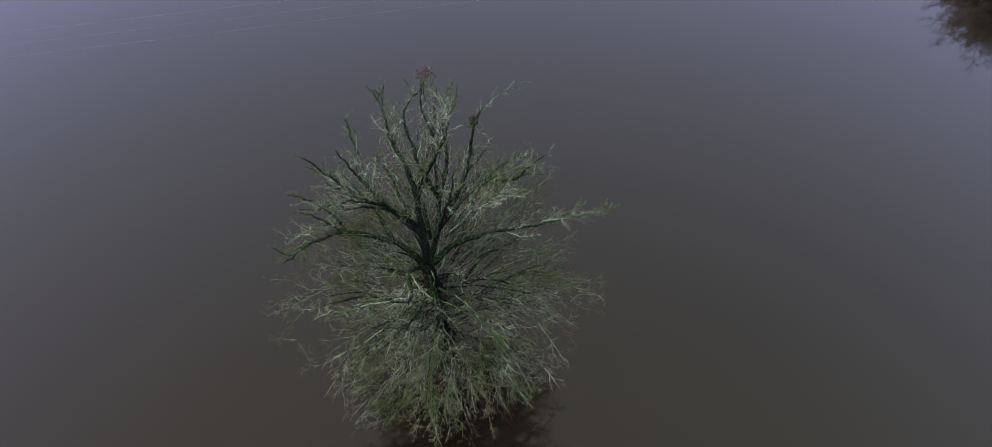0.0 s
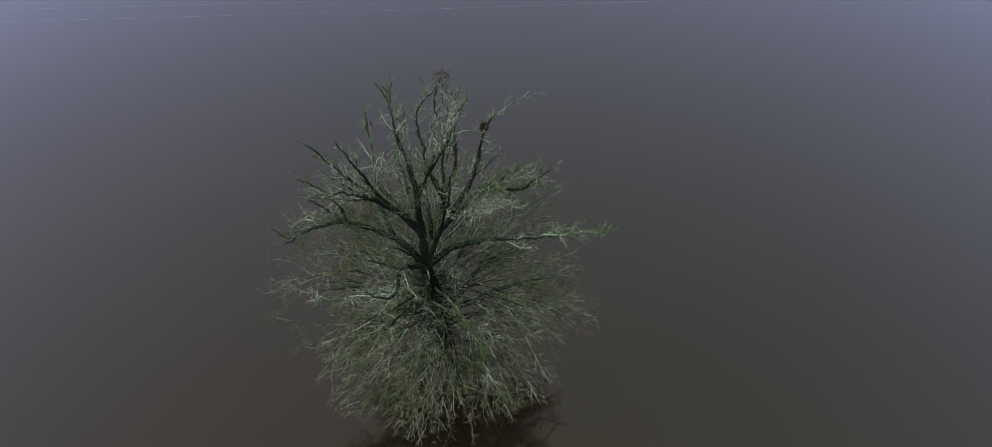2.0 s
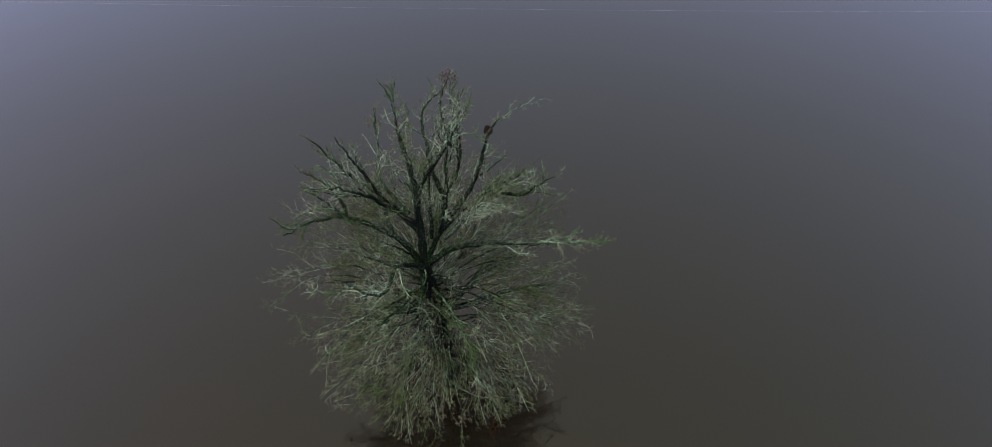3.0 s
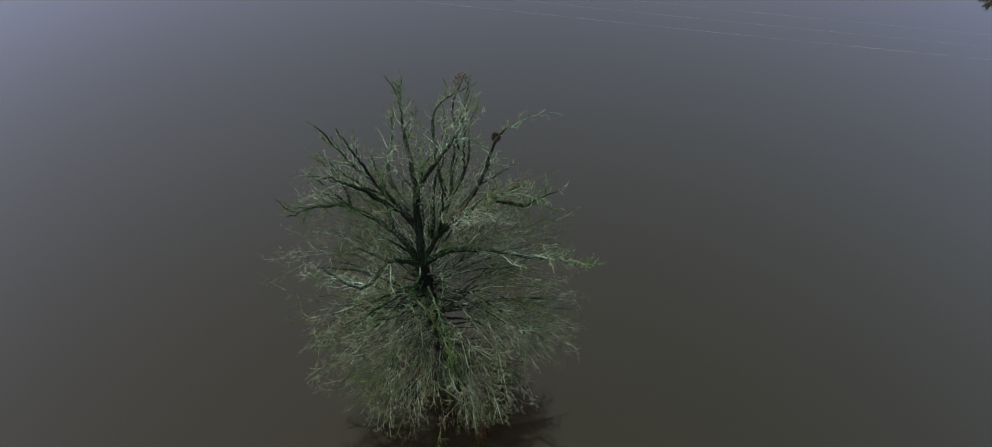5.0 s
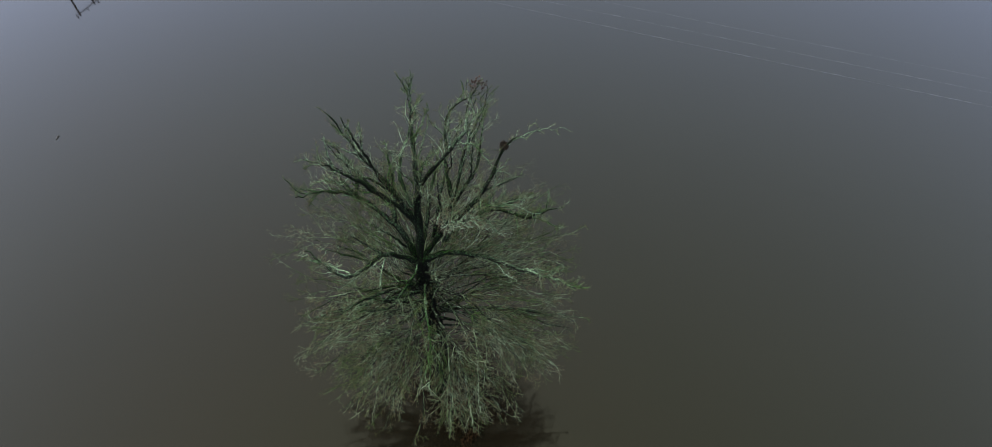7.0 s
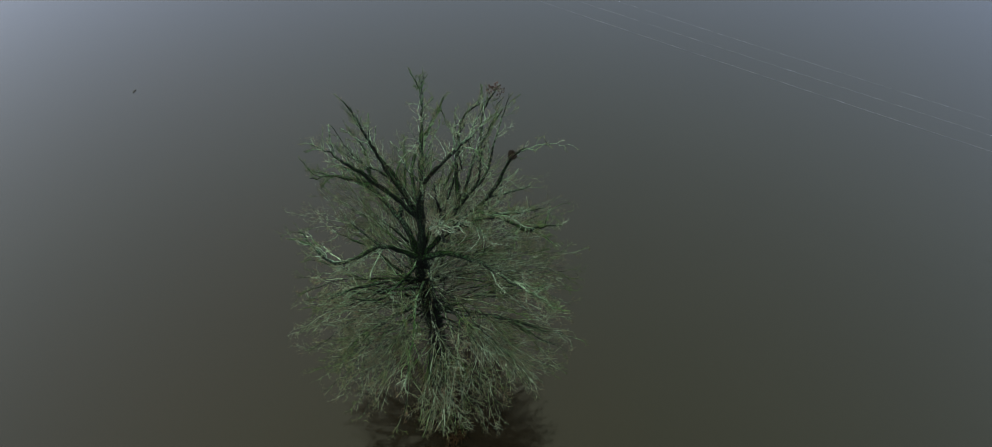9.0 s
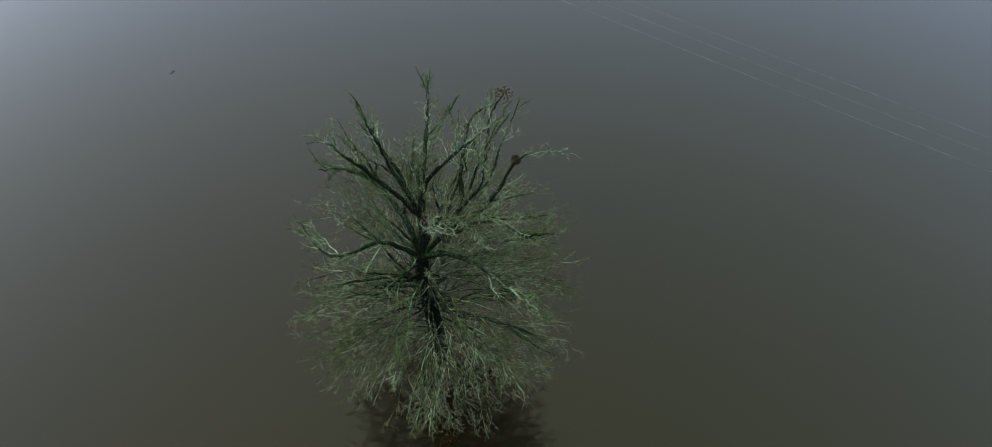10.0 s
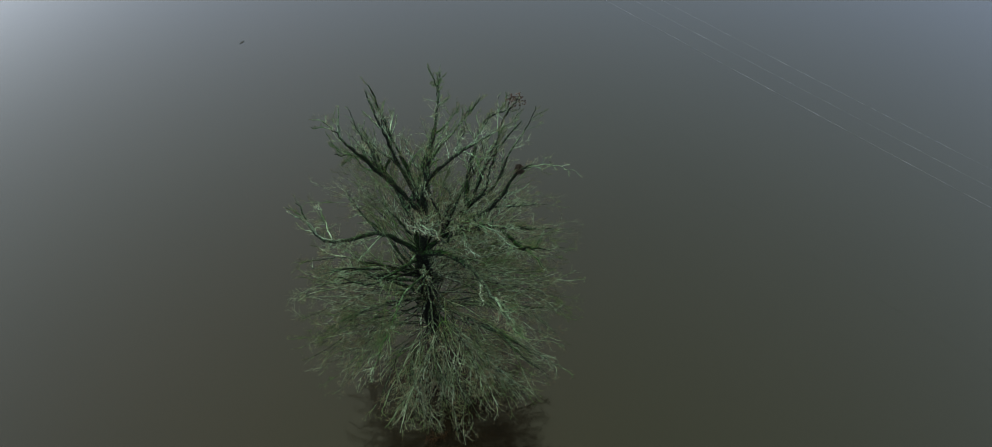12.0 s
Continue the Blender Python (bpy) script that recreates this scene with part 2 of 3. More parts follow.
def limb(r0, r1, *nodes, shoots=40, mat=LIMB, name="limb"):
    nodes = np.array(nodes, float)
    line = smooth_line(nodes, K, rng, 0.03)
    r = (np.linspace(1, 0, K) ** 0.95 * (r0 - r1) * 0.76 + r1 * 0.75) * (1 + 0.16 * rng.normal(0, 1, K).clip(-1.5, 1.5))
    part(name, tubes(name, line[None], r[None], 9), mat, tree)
    LEADERS.append((line, r, shoots))


def fork(r0, *nodes):
    limb(r0, 0.018, *nodes, shoots=20, mat=FORKED if r0 < 0.075 else LIMB, name="forked_limb")


FORK = (-0.76, 0.21, 11.9)
limb(0.30, 0.03, FORK, (-0.95, 0.7, 14.6), (-1.23, 1.26, 17.3), (-2.05, 2.2, 18.8), (-2.25, 2.5, 19.7), shoots=30)
limb(0.20, 0.03, (-0.95, 0.6, 14.2), (-0.88, 0.95, 16.6), (0.42, 2.27, 19.0), (0.04, 4.68, 19.1))
limb(0.22, 0.03, FORK, (-0.3, 1.6, 13.4), (-0.27, 2.72, 14.6), (-0.51, 3.95, 16.6), (-0.32, 5.6, 18.6))
limb(0.20, 0.025, (-0.3, 1.6, 13.3), (1.05, 3.18, 15.4), (1.42, 4.3, 17.5), (2.0, 4.85, 18.25), shoots=6)
limb(0.04, 0.01, (1.75, 4.65, 18.0), (2.4, 5.15, 18.5), (3.0, 5.45, 18.75), (3.9, 5.7, 18.95), shoots=9, mat=FORKED)
limb(0.22, 0.09, FORK, (0.4, 0.95, 12.6), (1.85, 1.48, 12.9), (4.63, 1.26, 14.2), (5.3, 1.2, 14.6), shoots=20)
limb(0.09, 0.025, (4.7, 1.25, 14.25), (5.7, 1.05, 14.8), (6.8, 0.9, 15.4), (7.85, 0.71, 16.0), shoots=64, mat=FORKED)
limb(0.17, 0.03, (-0.3, 1.5, 13.2), (0.7, 2.4, 14.2), (1.74, 3.05, 14.8), (3.42, 3.45, 14.9), (3.98, 3.35, 15.7), (5.0, 3.9, 16.25))
limb(0.22, 0.03, FORK, (-2.21, 0.29, 13.7), (-4.3, 0.12, 14.6), (-5.92, -0.78, 14.8), (-6.9, -1.5, 14.4))
limb(0.20, 0.03, (-0.95, 0.6, 13.9), (-2.2, 0.8, 15.4), (-4.0, 0.71, 17.1), (-5.48, 0.5, 19.1))
limb(0.17, 0.03, (-0.95, 0.65, 14.3), (-1.5, -0.4, 16.6), (-2.37, -1.78, 19.0), (-4.2, -2.2, 19.2))
limb(0.18, 0.03, FORK, (-1.32, -1.53, 13.9), (-0.91, -3.97, 15.5), (-2.59, -4.6, 16.7))
limb(0.085, 0.02, (0.1, 1.3, 13.0), (1.4, 1.1, 15.8), (2.72, 0.75, 17.0), (3.7, 0.94, 16.3), shoots=50, mat=FORKED)
limb(0.16, 0.03, (-0.27, 2.5, 14.3), (-1.3, 3.4, 16.2), (-1.8, 4.6, 18.0), (-0.9, 5.4, 19.0))
limb(0.15, 0.03, (-2.21, 0.3, 13.7), (-3.4, 1.8, 14.6), (-5.0, 3.2, 15.4))
limb(0.15, 0.03, FORK, (-1.6, 2.0, 13.0), (-3.0, 4.6, 13.6), (-4.0, 6.3, 13.4))
limb(0.15, 0.03, (-0.4, 1.4, 12.9), (0.6, 3.8, 13.2), (2.2, 6.4, 13.0))
limb(0.045, 0.012, (0.42, 2.27, 19.0), (1.2, 2.4, 19.25), (2.1, 2.3, 18.8), (2.3, 2.25, 18.5), shoots=6, mat=FORKED)
limb(0.07, 0.02, (1.05, 3.18, 15.45), (1.45, 3.7, 15.6), (1.8, 4.3, 15.7), (2.2, 4.9, 15.9), shoots=4)
limb(0.12, 0.02, (-4.3, 0.12, 14.6), (-5.0, 0.9, 15.0), (-6.2, 1.3, 15.6), (-7.0, 1.2, 15.9))
limb(0.09, 0.02, (-0.3, 4.1, 16.4), (-1.0, 4.9, 18.0), (-0.83, 5.5, 19.3), (-0.8, 5.5, 19.5), shoots=8)
limb(0.13, 0.03, (-0.76, 0.1, 11.6), (-0.4, -1.4, 11.9), (-0.07, -2.74, 12.3), (-0.75, -4.1, 12.9), shoots=24)
limb(0.13, 0.03, (-1.6, 0.7, 14.8), (-2.6, 0.3, 16.8), (-3.1, 0.0, 18.7), (-3.7, -0.2, 20.3), shoots=24)
limb(0.12, 0.03, (0, 0, 6.6), (-3.4, 0.8, 6.1), (-6.9, 1.5, 4.7), shoots=26)
limb(0.17, 0.03, (-0.3, 0.1, 7.4), (1.1, 3.4, 7.3), (1.95, 4.9, 6.8), (2.6, 6.6, 6.2), shoots=26)
limb(0.14, 0.03, (-1.5, 0.9, 14.9), (-3.44, 2.39, 15.11), (-4.60, 4.98, 15.78), (-5.12, 6.15, 16.08), shoots=26)
limb(0.10, 0.02, (0.1, 1.1, 13.2), (1.4, -0.1, 16.3), (2.36, -0.9, 18.1), (3.4, -0.55, 18.6), shoots=46, mat=FORKED)
limb(0.09, 0.02, (1.3, 1.1, 15.6), (1.97, 1.59, 16.6), (2.87, 1.2, 17.55), (3.8, 1.84, 17.4), (4.7, 2.4, 17.1), shoots=50, mat=FORKED)
limb(0.14, 0.02, (-0.2, 0.1, 8.2), (2.8, 1.7, 8.7), (5.0, 3.1, 8.3), (6.5, 4.1, 7.9), shoots=30)
limb(0.13, 0.02, (-0.5, 0.1, 9.6), (-1.7, -1.9, 10.3), (-2.66, -3.42, 10.5), (-4.2, -4.8, 10.2), shoots=26)

limb(0.05, 0.012, (-0.6, -0.2, 12.2), (-0.46, -0.88, 12.0), (-1.15, -1.2, 11.5), (-2.1, -1.8, 11.25), (-2.6, -2.7, 11.4), shoots=8, mat=FORKED, name="lower_limb")

# the limbs' own forks: they leave a limb near their first place
fork(0.07, (-2.05, 2.2, 18.7), (-1.8, 2.05, 19.2), (-1.42, 2.0, 19.85))
fork(0.045, (-2.25, 2.5, 19.6), (-2.35, 2.5, 20.5), (-2.62, 2.3, 21.3))
fork(0.045, (-2.25, 2.5, 19.6), (-2.15, 2.55, 20.6), (-2.0, 2.6, 21.4))
fork(0.06, (-1.9, 2.1, 18.2), (-1.85, 2.8, 18.7), (-2.05, 3.4, 19.2))
fork(0.06, (-1.6, 1.7, 17.6), (-2.2, 2.6, 17.8), (-2.56, 3.24, 18.2))
fork(0.06, (-0.9, 0.9, 16.4), (-0.5, 0.75, 17.6), (-0.3, 0.65, 18.5), (0.4, 0.65, 19.7))
fork(0.06, (0.2, 2.1, 18.6), (-0.05, 2.4, 19.5), (-0.2, 2.65, 20.6))
fork(0.12, (-0.2, 1.3, 13.4), (0.3, 0.9, 15.6), (0.7, 0.5, 17.3), (0.9, 0.32, 18.7))
fork(0.07, (-0.35, 3.2, 15.6), (0.2, 3.7, 18.0), (0.75, 4.0, 19.8))
fork(0.11, (-0.27, 2.7, 14.6), (0.05, 3.95, 15.6), (-0.2, 4.95, 17.1), (-1.0, 6.2, 17.2), (-1.2, 6.9, 18.2))
fork(0.13, (-0.3, 2.2, 14.1), (0.1, 3.3, 15.6), (0.16, 3.6, 16.6), (0.0, 4.2, 18.0))
fork(0.12, (-0.7, 1.3, 12.7), (-1.25, 3.0, 14.8), (-0.87, 3.3, 15.9), (-0.5, 2.9, 17.6))
fork(0.07, (1.97, 1.59, 16.6), (2.4, 1.6, 17.4), (2.8, 1.66, 18.1))
fork(0.06, (2.6, 1.6, 17.0), (3.4, 2.4, 17.1), (3.96, 2.87, 17.2))
fork(0.08, (1.74, 3.05, 14.8), (2.7, 3.4, 15.7), (3.56, 3.87, 16.1))
fork(0.05, (4.9, 1.2, 14.4), (5.3, 1.15, 14.9), (5.75, 1.07, 15.25), (6.6, 1.2, 15.9))
fork(0.08, (-4.3, 0.12, 14.6), (-5.0, 0.1, 15.3), (-5.5, 0.05, 15.9), (-6.3, -0.1, 16.3))
fork(0.07, (-4.4, 0.1, 14.6), (-4.6, -0.3, 15.6), (-5.0, -0.9, 16.5))
fork(0.10, (-2.4, 0.78, 15.6), (-3.5, 0.2, 16.3), (-4.44, -0.17, 16.6), (-5.83, -0.58, 17.1))
fork(0.09, (-1.8, -0.8, 17.4), (-2.6, -0.8, 17.9), (-3.13, -0.86, 18.25), (-4.26, -1.0, 19.4))
fork(0.07, (-4.0, 0.7, 17.1), (-4.5, 0.2, 17.6), (-5.3, -0.1, 17.95))
fork(0.06, (-4.1, 0.7, 17.2), (-4.8, 1.1, 17.1), (-5.4, 1.5, 17.3))
fork(0.05, (-4.3, 0.65, 17.5), (-4.5, 0.5, 18.2), (-4.63, 0.43, 18.9))
fork(0.05, (-5.9, -0.78, 14.8), (-6.2, -1.3, 15.2), (-6.4, -1.7, 15.7))
fork(0.04, (-5.9, -0.75, 14.75), (-5.95, -1.2, 14.6), (-5.96, -1.5, 14.35))
fork(0.06, (-1.3, 1.0, 16.6), (-1.8, 0.6, 18.0), (-2.1, 0.44, 18.9))
fork(0.08, (-1.32, -1.5, 13.9), (-2.2, -1.9, 14.7), (-3.18, -2.2, 15.3))
fork(0.08, (-0.2, -2.4, 12.2), (-1.2, -2.8, 11.8), (-2.24, -3.18, 11.4))
fork(0.05, (-1.0, -3.8, 15.3), (-2.4, -3.6, 14.6), (-3.9, -3.4, 13.6), (-5.2, -3.3, 13.2))
fork(0.08, (-1.3, 0.0, 12.9), (-2.0, -0.6, 14.2), (-2.7, -0.96, 14.85))
fork(0.10, (-0.6, 0.15, 11.2), (0.3, -0.2, 12.0), (0.8, -0.5, 12.1), (0.95, -0.6, 11.1))
fork(0.04, (-1.25, -1.4, 13.8), (-1.7, -2.5, 13.5), (-2.1, -3.4, 12.9))

# dark limbs low on the bole
for r0, *nodes in (
    (0.13, (-0.5, 0.1, 10.5), (-0.9, -1.9, 11.9), (-1.3, -3.47, 12.5), (-1.8, -4.7, 12.4)),
    (0.14, (-0.35, 0.1, 8.8), (-2.0, -1.8, 9.6), (-3.6, -3.3, 9.4), (-5.0, -4.6, 8.7)),
    (0.12, (-0.3, 0.1, 8.4), (-0.5, -1.9, 9.4), (-0.76, -3.5, 9.55), (-1.0, -4.7, 9.0)),
    (0.13, (-0.4, 0.1, 9.3), (-3.5, -0.5, 10.2), (-5.4, -0.9, 10.3), (-6.7, -1.2, 10.2)),
):
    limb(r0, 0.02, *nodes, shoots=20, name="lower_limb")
limb(0.09, 0.02, (-0.5, 0.1, 10.4), (1.0, -1.7, 11.8), (2.5, -3.26, 11.6), (3.4, -4.6, 10.2), shoots=40, mat=FORKED, name="lower_limb")


def inside(line):
    """Shortens lines that would leave the lower crown's round outline."""
    tip = line[:, -1]
    most = np.interp(tip[:, 2], [3.0, 3.9, 5, 7, 9, 10.5, 12, 15.2, 18], [5.4, 6.1, 6.7, 7.4, 7.9, 8.1, 8.0, 7.2, 6.2])
    most *= np.interp(np.degrees(np.arctan2(tip[:, 1], tip[:, 0])) % 360, WIDE_AT, WIDE)
    far = np.hypot(tip[:, 0], tip[:, 1])
    first = np.hypot(line[:, 0, 0], line[:, 0, 1])
    share = np.clip((most - first) / np.maximum(far - first, 0.05), 0.25, 1.0)
    share = np.where(far > most, share, 1.0)
    share = np.minimum(share, np.where(tip[:, 2] < 3.0, np.clip((line[:, 0, 2] - 3.0) / (line[:, 0, 2] - tip[:, 2] + 1e-3), 0.25, 1.0), 1.0))
    return line[:, :1] + (line - line[:, :1]) * share[:, None, None]


# lower branches: out from the trunk all round, arching over and down to the round edge of the skirt
LOW = 72
turn = np.arange(LOW) * 2.39996 + rng.normal(0, 0.1, LOW)
deg = np.degrees(turn) % 360
share = (rng.permutation(LOW) + rng.random(LOW)) / LOW
tip_z = 3.9 + 8.0 * share
WIDE_AT, WIDE = (0, 30, 60, 120, 180, 205, 225, 245, 262, 280, 315, 345, 360), (1.01, 1.04, 1.02, 1.08, 1.1, 1.1, 1.04, 0.95, 0.93, 0.93, 0.96, 1.0, 1.01)
wide = np.interp(deg, WIDE_AT, WIDE)
reach = np.interp(tip_z, [3.9, 5, 7, 9, 10.5, 12], [5.3, 6.0, 6.7, 7.3, 7.4, 7.2]) * wide * rng.uniform(0.84, 1.06, LOW)
tip = np.stack([reach * np.cos(turn) - 0.15, reach * np.sin(turn) + 0.2, tip_z], -1)
SKIRT = [(5.8, 2.9, 3.8), (6.2, 2.0, 4.6), (5.8, -1.6, 4.4), (6.4, -0.8, 4.6), (4.8, -2.9, 5.2), (-4.4, -5.7, 5.2), (-1.8, -5.5, 4.9), (0.7, -5.1, 5.2), (6.9, 1.8, 7.3), (6.5, 3.3, 7.6)]
tip = np.concatenate([tip, SKIRT])
LOW, tip_z = len(tip), tip[:, 2]
root_z = np.clip(2.6 + tip_z * 0.68 + rng.normal(0, 0.5, LOW), 4.6, 11.6)
at = np.stack([np.interp(root_z, trunk[:, 2], trunk[:, 0]), np.interp(root_z, trunk[:, 2], trunk[:, 1]), root_z], -1)
over = at + (tip - at) * 0.55
over[:, 2] = np.maximum(root_z, tip_z) + rng.uniform(0.5, 1.5, LOW)
low = []
for p, q, c in zip(at, tip, over):
    g = np.linspace(0, 1, 5)[:, None]
    low.append(smooth_line((1 - g) ** 2 * p + 2 * g * (1 - g) * c + g * g * q + rng.normal(0, 0.16, (5, 3)) * (g > 0), K, rng, 0.03))
low = np.array(low)
low_r = (np.interp(root_z, [4, 12], [0.044, 0.064]) * rng.uniform(0.65, 1.2, LOW))[:, None] * np.linspace(1, 0.2, K)[None]
# on the far side the branches reach higher
BACK = 40
turn = radians(25) + radians(185) * (np.arange(BACK) + rng.random(BACK)) / BACK
tip_z = rng.uniform(11.5, 15.2, BACK)
root_z = rng.uniform(9.5, 12.0, BACK)
at = np.stack([np.interp(root_z, trunk[:, 2], trunk[:, 0]), np.interp(root_z, trunk[:, 2], trunk[:, 1]), root_z], -1)
reach = np.interp(tip_z, [11.5, 15.2], [7.2, 6.2]) * rng.uniform(0.75, 1.06, BACK)
tip = np.stack([reach * np.cos(turn) - 0.4, reach * np.sin(turn) + 0.4, tip_z], -1)
back = []
for p, q in zip(at, tip):
    g = np.linspace(0, 1, 5)[:, None]
    back.append(smooth_line(p + (q - p) * g + (0, 0, 1) * np.sin(g * math.pi) * 0.6 + rng.normal(0, 0.16, (5, 3)) * (g > 0), K, rng, 0.03))
forked, forked_r = fan_shoots(rng, low, low_r, 3, 0.22, 0.75, 32, 0.58, K, 0.075, 0.03, 0.0, 0.75, 0.022, 0.65, (0, 0, 8), 0.1, 0.5)
forked = inside(forked)
low = np.concatenate([low, np.array(back), forked])
low_r = np.concatenate([low_r, rng.uniform(0.025, 0.04, (BACK, 1)) * np.linspace(1, 0.3, K)[None], forked_r])
SHOOT = 34
turn = rng.random(SHOOT) * 6.283
high = rng.uniform(6.0, 12.0, SHOOT)
at = np.stack([np.interp(high, trunk[:, 2], trunk[:, 0]), np.interp(high, trunk[:, 2], trunk[:, 1]), high], -1)
shoot = grow(rng, at, np.stack([np.cos(turn), np.sin(turn), 0.6 + 0 * turn], -1), rng.uniform(1.5, 4.0, SHOOT), K, 0.14, 0.14 + 0 * turn)
shoot_r = np.full((SHOOT, 1), 0.018) * np.linspace(1, 0.3, K)[None]
for line, r in zip(shoot, shoot_r):
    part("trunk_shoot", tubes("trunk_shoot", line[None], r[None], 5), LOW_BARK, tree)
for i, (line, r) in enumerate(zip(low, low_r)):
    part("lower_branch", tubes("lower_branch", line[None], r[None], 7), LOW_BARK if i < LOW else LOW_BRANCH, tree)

upper = np.stack([a for a, _, _ in LEADERS])
upper_r = np.stack([r for _, r, _ in LEADERS])
HEART = (-0.7, 1.0, 13.0)
up1, up1_r = fan_shoots(rng, upper, upper_r, [max(2, k // 10) for _, _, k in LEADERS], 0.3, 0.95, 42, 0.34, K, 0.11, 0.0, 0.03, 0.7, 0.032, 0.7, HEART, 0.35, 0.3)
fall = up1[:, 0, 2] - up1[:, -1, 2] < 0.45 * np.linalg.norm(up1[:, -1] - up1[:, 0], axis=1)  # no limb hangs straight down
up1, up1_r = up1[fall], up1_r[fall]
upper, upper_r = np.concatenate([upper, up1]), np.concatenate([upper_r, up1_r])
up2, up2_r = fan_shoots(rng, upper, upper_r, [max(5, k * 2 // 5) for _, _, k in LEADERS] + [9] * len(up1), 0.25, 0.99, 46, 0.23, 9, 0.24, 0.0, 0.04, 0.7, 0.0125, 0.75, HEART, 0.25, 0.3)
up3, up3_r = fan_shoots(rng, up2, up2_r, 8, 0.15, 0.99, 46, 0.40, 6, 0.24, 0.0, 0.05, 0.75, 0.0065, 0.7, HEART, 0.2, 0.6)
up4, up4_r = fan_shoots(rng, up3, up3_r, 4, 0.2, 1.0, 38, 0.75, 3, 0.18, 0.0, 0.04, 0.8, 0.0047, 0.6, HEART, 0.15, 0.6)
lo2, lo2_r = fan_shoots(rng, low, low_r, [10] * LOW + [10] * BACK + [8] * len(forked), 0.28, 1.0, 42, 0.24, 10, 0.17, 0.05, 0.0, 0.65, 0.0105, 0.55, (0, 0, 8), 0.15, 0.45)
sh2, sh2_r = fan_shoots(rng, shoot, shoot_r, 8, 0.2, 0.98, 38, 0.4, 10, 0.14, 0.06, 0.0, 0.65, 0.009, 0.7, (0, 0, 8), 0.0, 0.4)
lo2, lo2_r = np.concatenate([inside(lo2), sh2]), np.concatenate([lo2_r, sh2_r])
lo3, lo3_r = fan_shoots(rng, lo2, lo2_r, 9, 0.2, 1.0, 45, 0.38, 6, 0.17, 0.02, 0.0, 0.75, 0.0078, 0.6, (0, 0, 8), 0.1, 0.6)
lo4, lo4_r = fan_shoots(rng, lo3, lo3_r, 6, 0.2, 1.0, 46, 0.44, 4, 0.18, 0.0, 0.0, 0.8, 0.0054, 0.55, (0, 0, 8), 0.08, 0.6)


def above_water(line, r):
    keep = line[:, :, 2].min(1) > 0.25
    return line[keep], r[keep]


for line, r in zip(up1, up1_r):
    part("forked_limb", tubes("forked_limb", line[None], r[None], 6), FORKED, tree)
top = np.argsort(-up2[:, 0, 2])  # the highest branches are parts of their own, the rest one mass
for i in top[:300]:
    part("branch", tubes("branch", up2[i:i + 1], up2_r[i:i + 1], 5), BRANCH, tree)
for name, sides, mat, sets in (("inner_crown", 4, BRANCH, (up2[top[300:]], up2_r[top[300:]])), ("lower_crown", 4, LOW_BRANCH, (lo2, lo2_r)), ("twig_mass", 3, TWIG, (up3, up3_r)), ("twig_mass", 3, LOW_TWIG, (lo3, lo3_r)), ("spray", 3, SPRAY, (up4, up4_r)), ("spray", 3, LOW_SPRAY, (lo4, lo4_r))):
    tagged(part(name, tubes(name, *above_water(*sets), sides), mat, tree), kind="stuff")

def leaf_tuft(count, middle, spread, size):
    """Curled dry leaves of two facets each, scattered about a middle."""
    bm = bmesh.new()
    for c in np.array(middle) + rng.normal(0, 1, (count, 3)) * spread:
        turned = Matrix.Translation(c) @ Euler(rng.uniform(0, 6.28, 3)).to_matrix().to_4x4() @ Matrix.Scale(size, 4)
        v = [bm.verts.new(turned @ Vector(p)) for p in ((-1, 0, 0), (0, -0.6, 0.25), (1, 0, 0), (0, 0.6, 0.25))]
        bm.faces.new((v[0], v[1], v[2]))
        bm.faces.new((v[0], v[2], v[3]))
    return bm


# a tuft of dry leaves left at the very top
tagged(part("dry_leaves", leaf_tuft(54, (-0.83, 5.62, 19.45), (0.19, 0.19, 0.14), 0.08), DRY_LEAF, tree, "tuft of red-brown dry leaves"), kind="stuff")

# ---- nest in the upper limb ----
NEST_AT = np.array((1.42, 4.43, 17.67))
nest = thing("bird_nest", "round dark stick nest wedged in an upper fork", "nest", NEST_AT)
m = 420
a, ht = rng.random(m) * 6.283, rng.normal(0, 0.07, m)
rad = 0.145 * (0.45 + 0.65 * rng.random(m))
mid = np.stack([rad * np.cos(a), rad * np.sin(a), ht], -1)
way = unit(np.stack([-np.sin(a), np.cos(a), 0 * a], -1) + rng.normal(0, 0.35, (m, 3)))
sticks = mid[:, None] + way[:, None] * np.linspace(-0.15, 0.15, 4)[None, :, None]
sticks -= (np.linalg.norm(sticks - mid[:, None], axis=2) ** 2 * 1.2)[:, :, None] * np.stack([np.cos(a), np.sin(a), 0 * a], -1)[:, None]
tagged(part("sticks", tubes("sticks", sticks, np.full((m, 4), 0.011), 4), NEST, nest), kind="stuff")
bm = bmesh.new()  # the packed bowl inside, hollow at the top
bmesh.ops.create_uvsphere(bm, u_segments=18, v_segments=12, radius=1.0)
for v in bm.verts:
    dip = 0.6 if v.co.z > 0.35 else 0.0
    v.co = Vector((v.co.x * 0.155, v.co.y * 0.155, (v.co.z - dip * v.co.z * 1.4) * 0.11)) * (1 + 0.15 * noise.noise(v.co * 3))
part("bowl", bm, NEST, nest, "dark packed mud and twig bowl")

# ---- power line: two-legged wooden poles and three wires ----
LINE = radians(13.9)
HEAD = 7.25  # the wires' height at the insulators
LEAN = 0.65  # the poles lean along the line
SPAN, SAG = 165.0, 0.95
MIDDLE = (-66.83, 16.84)


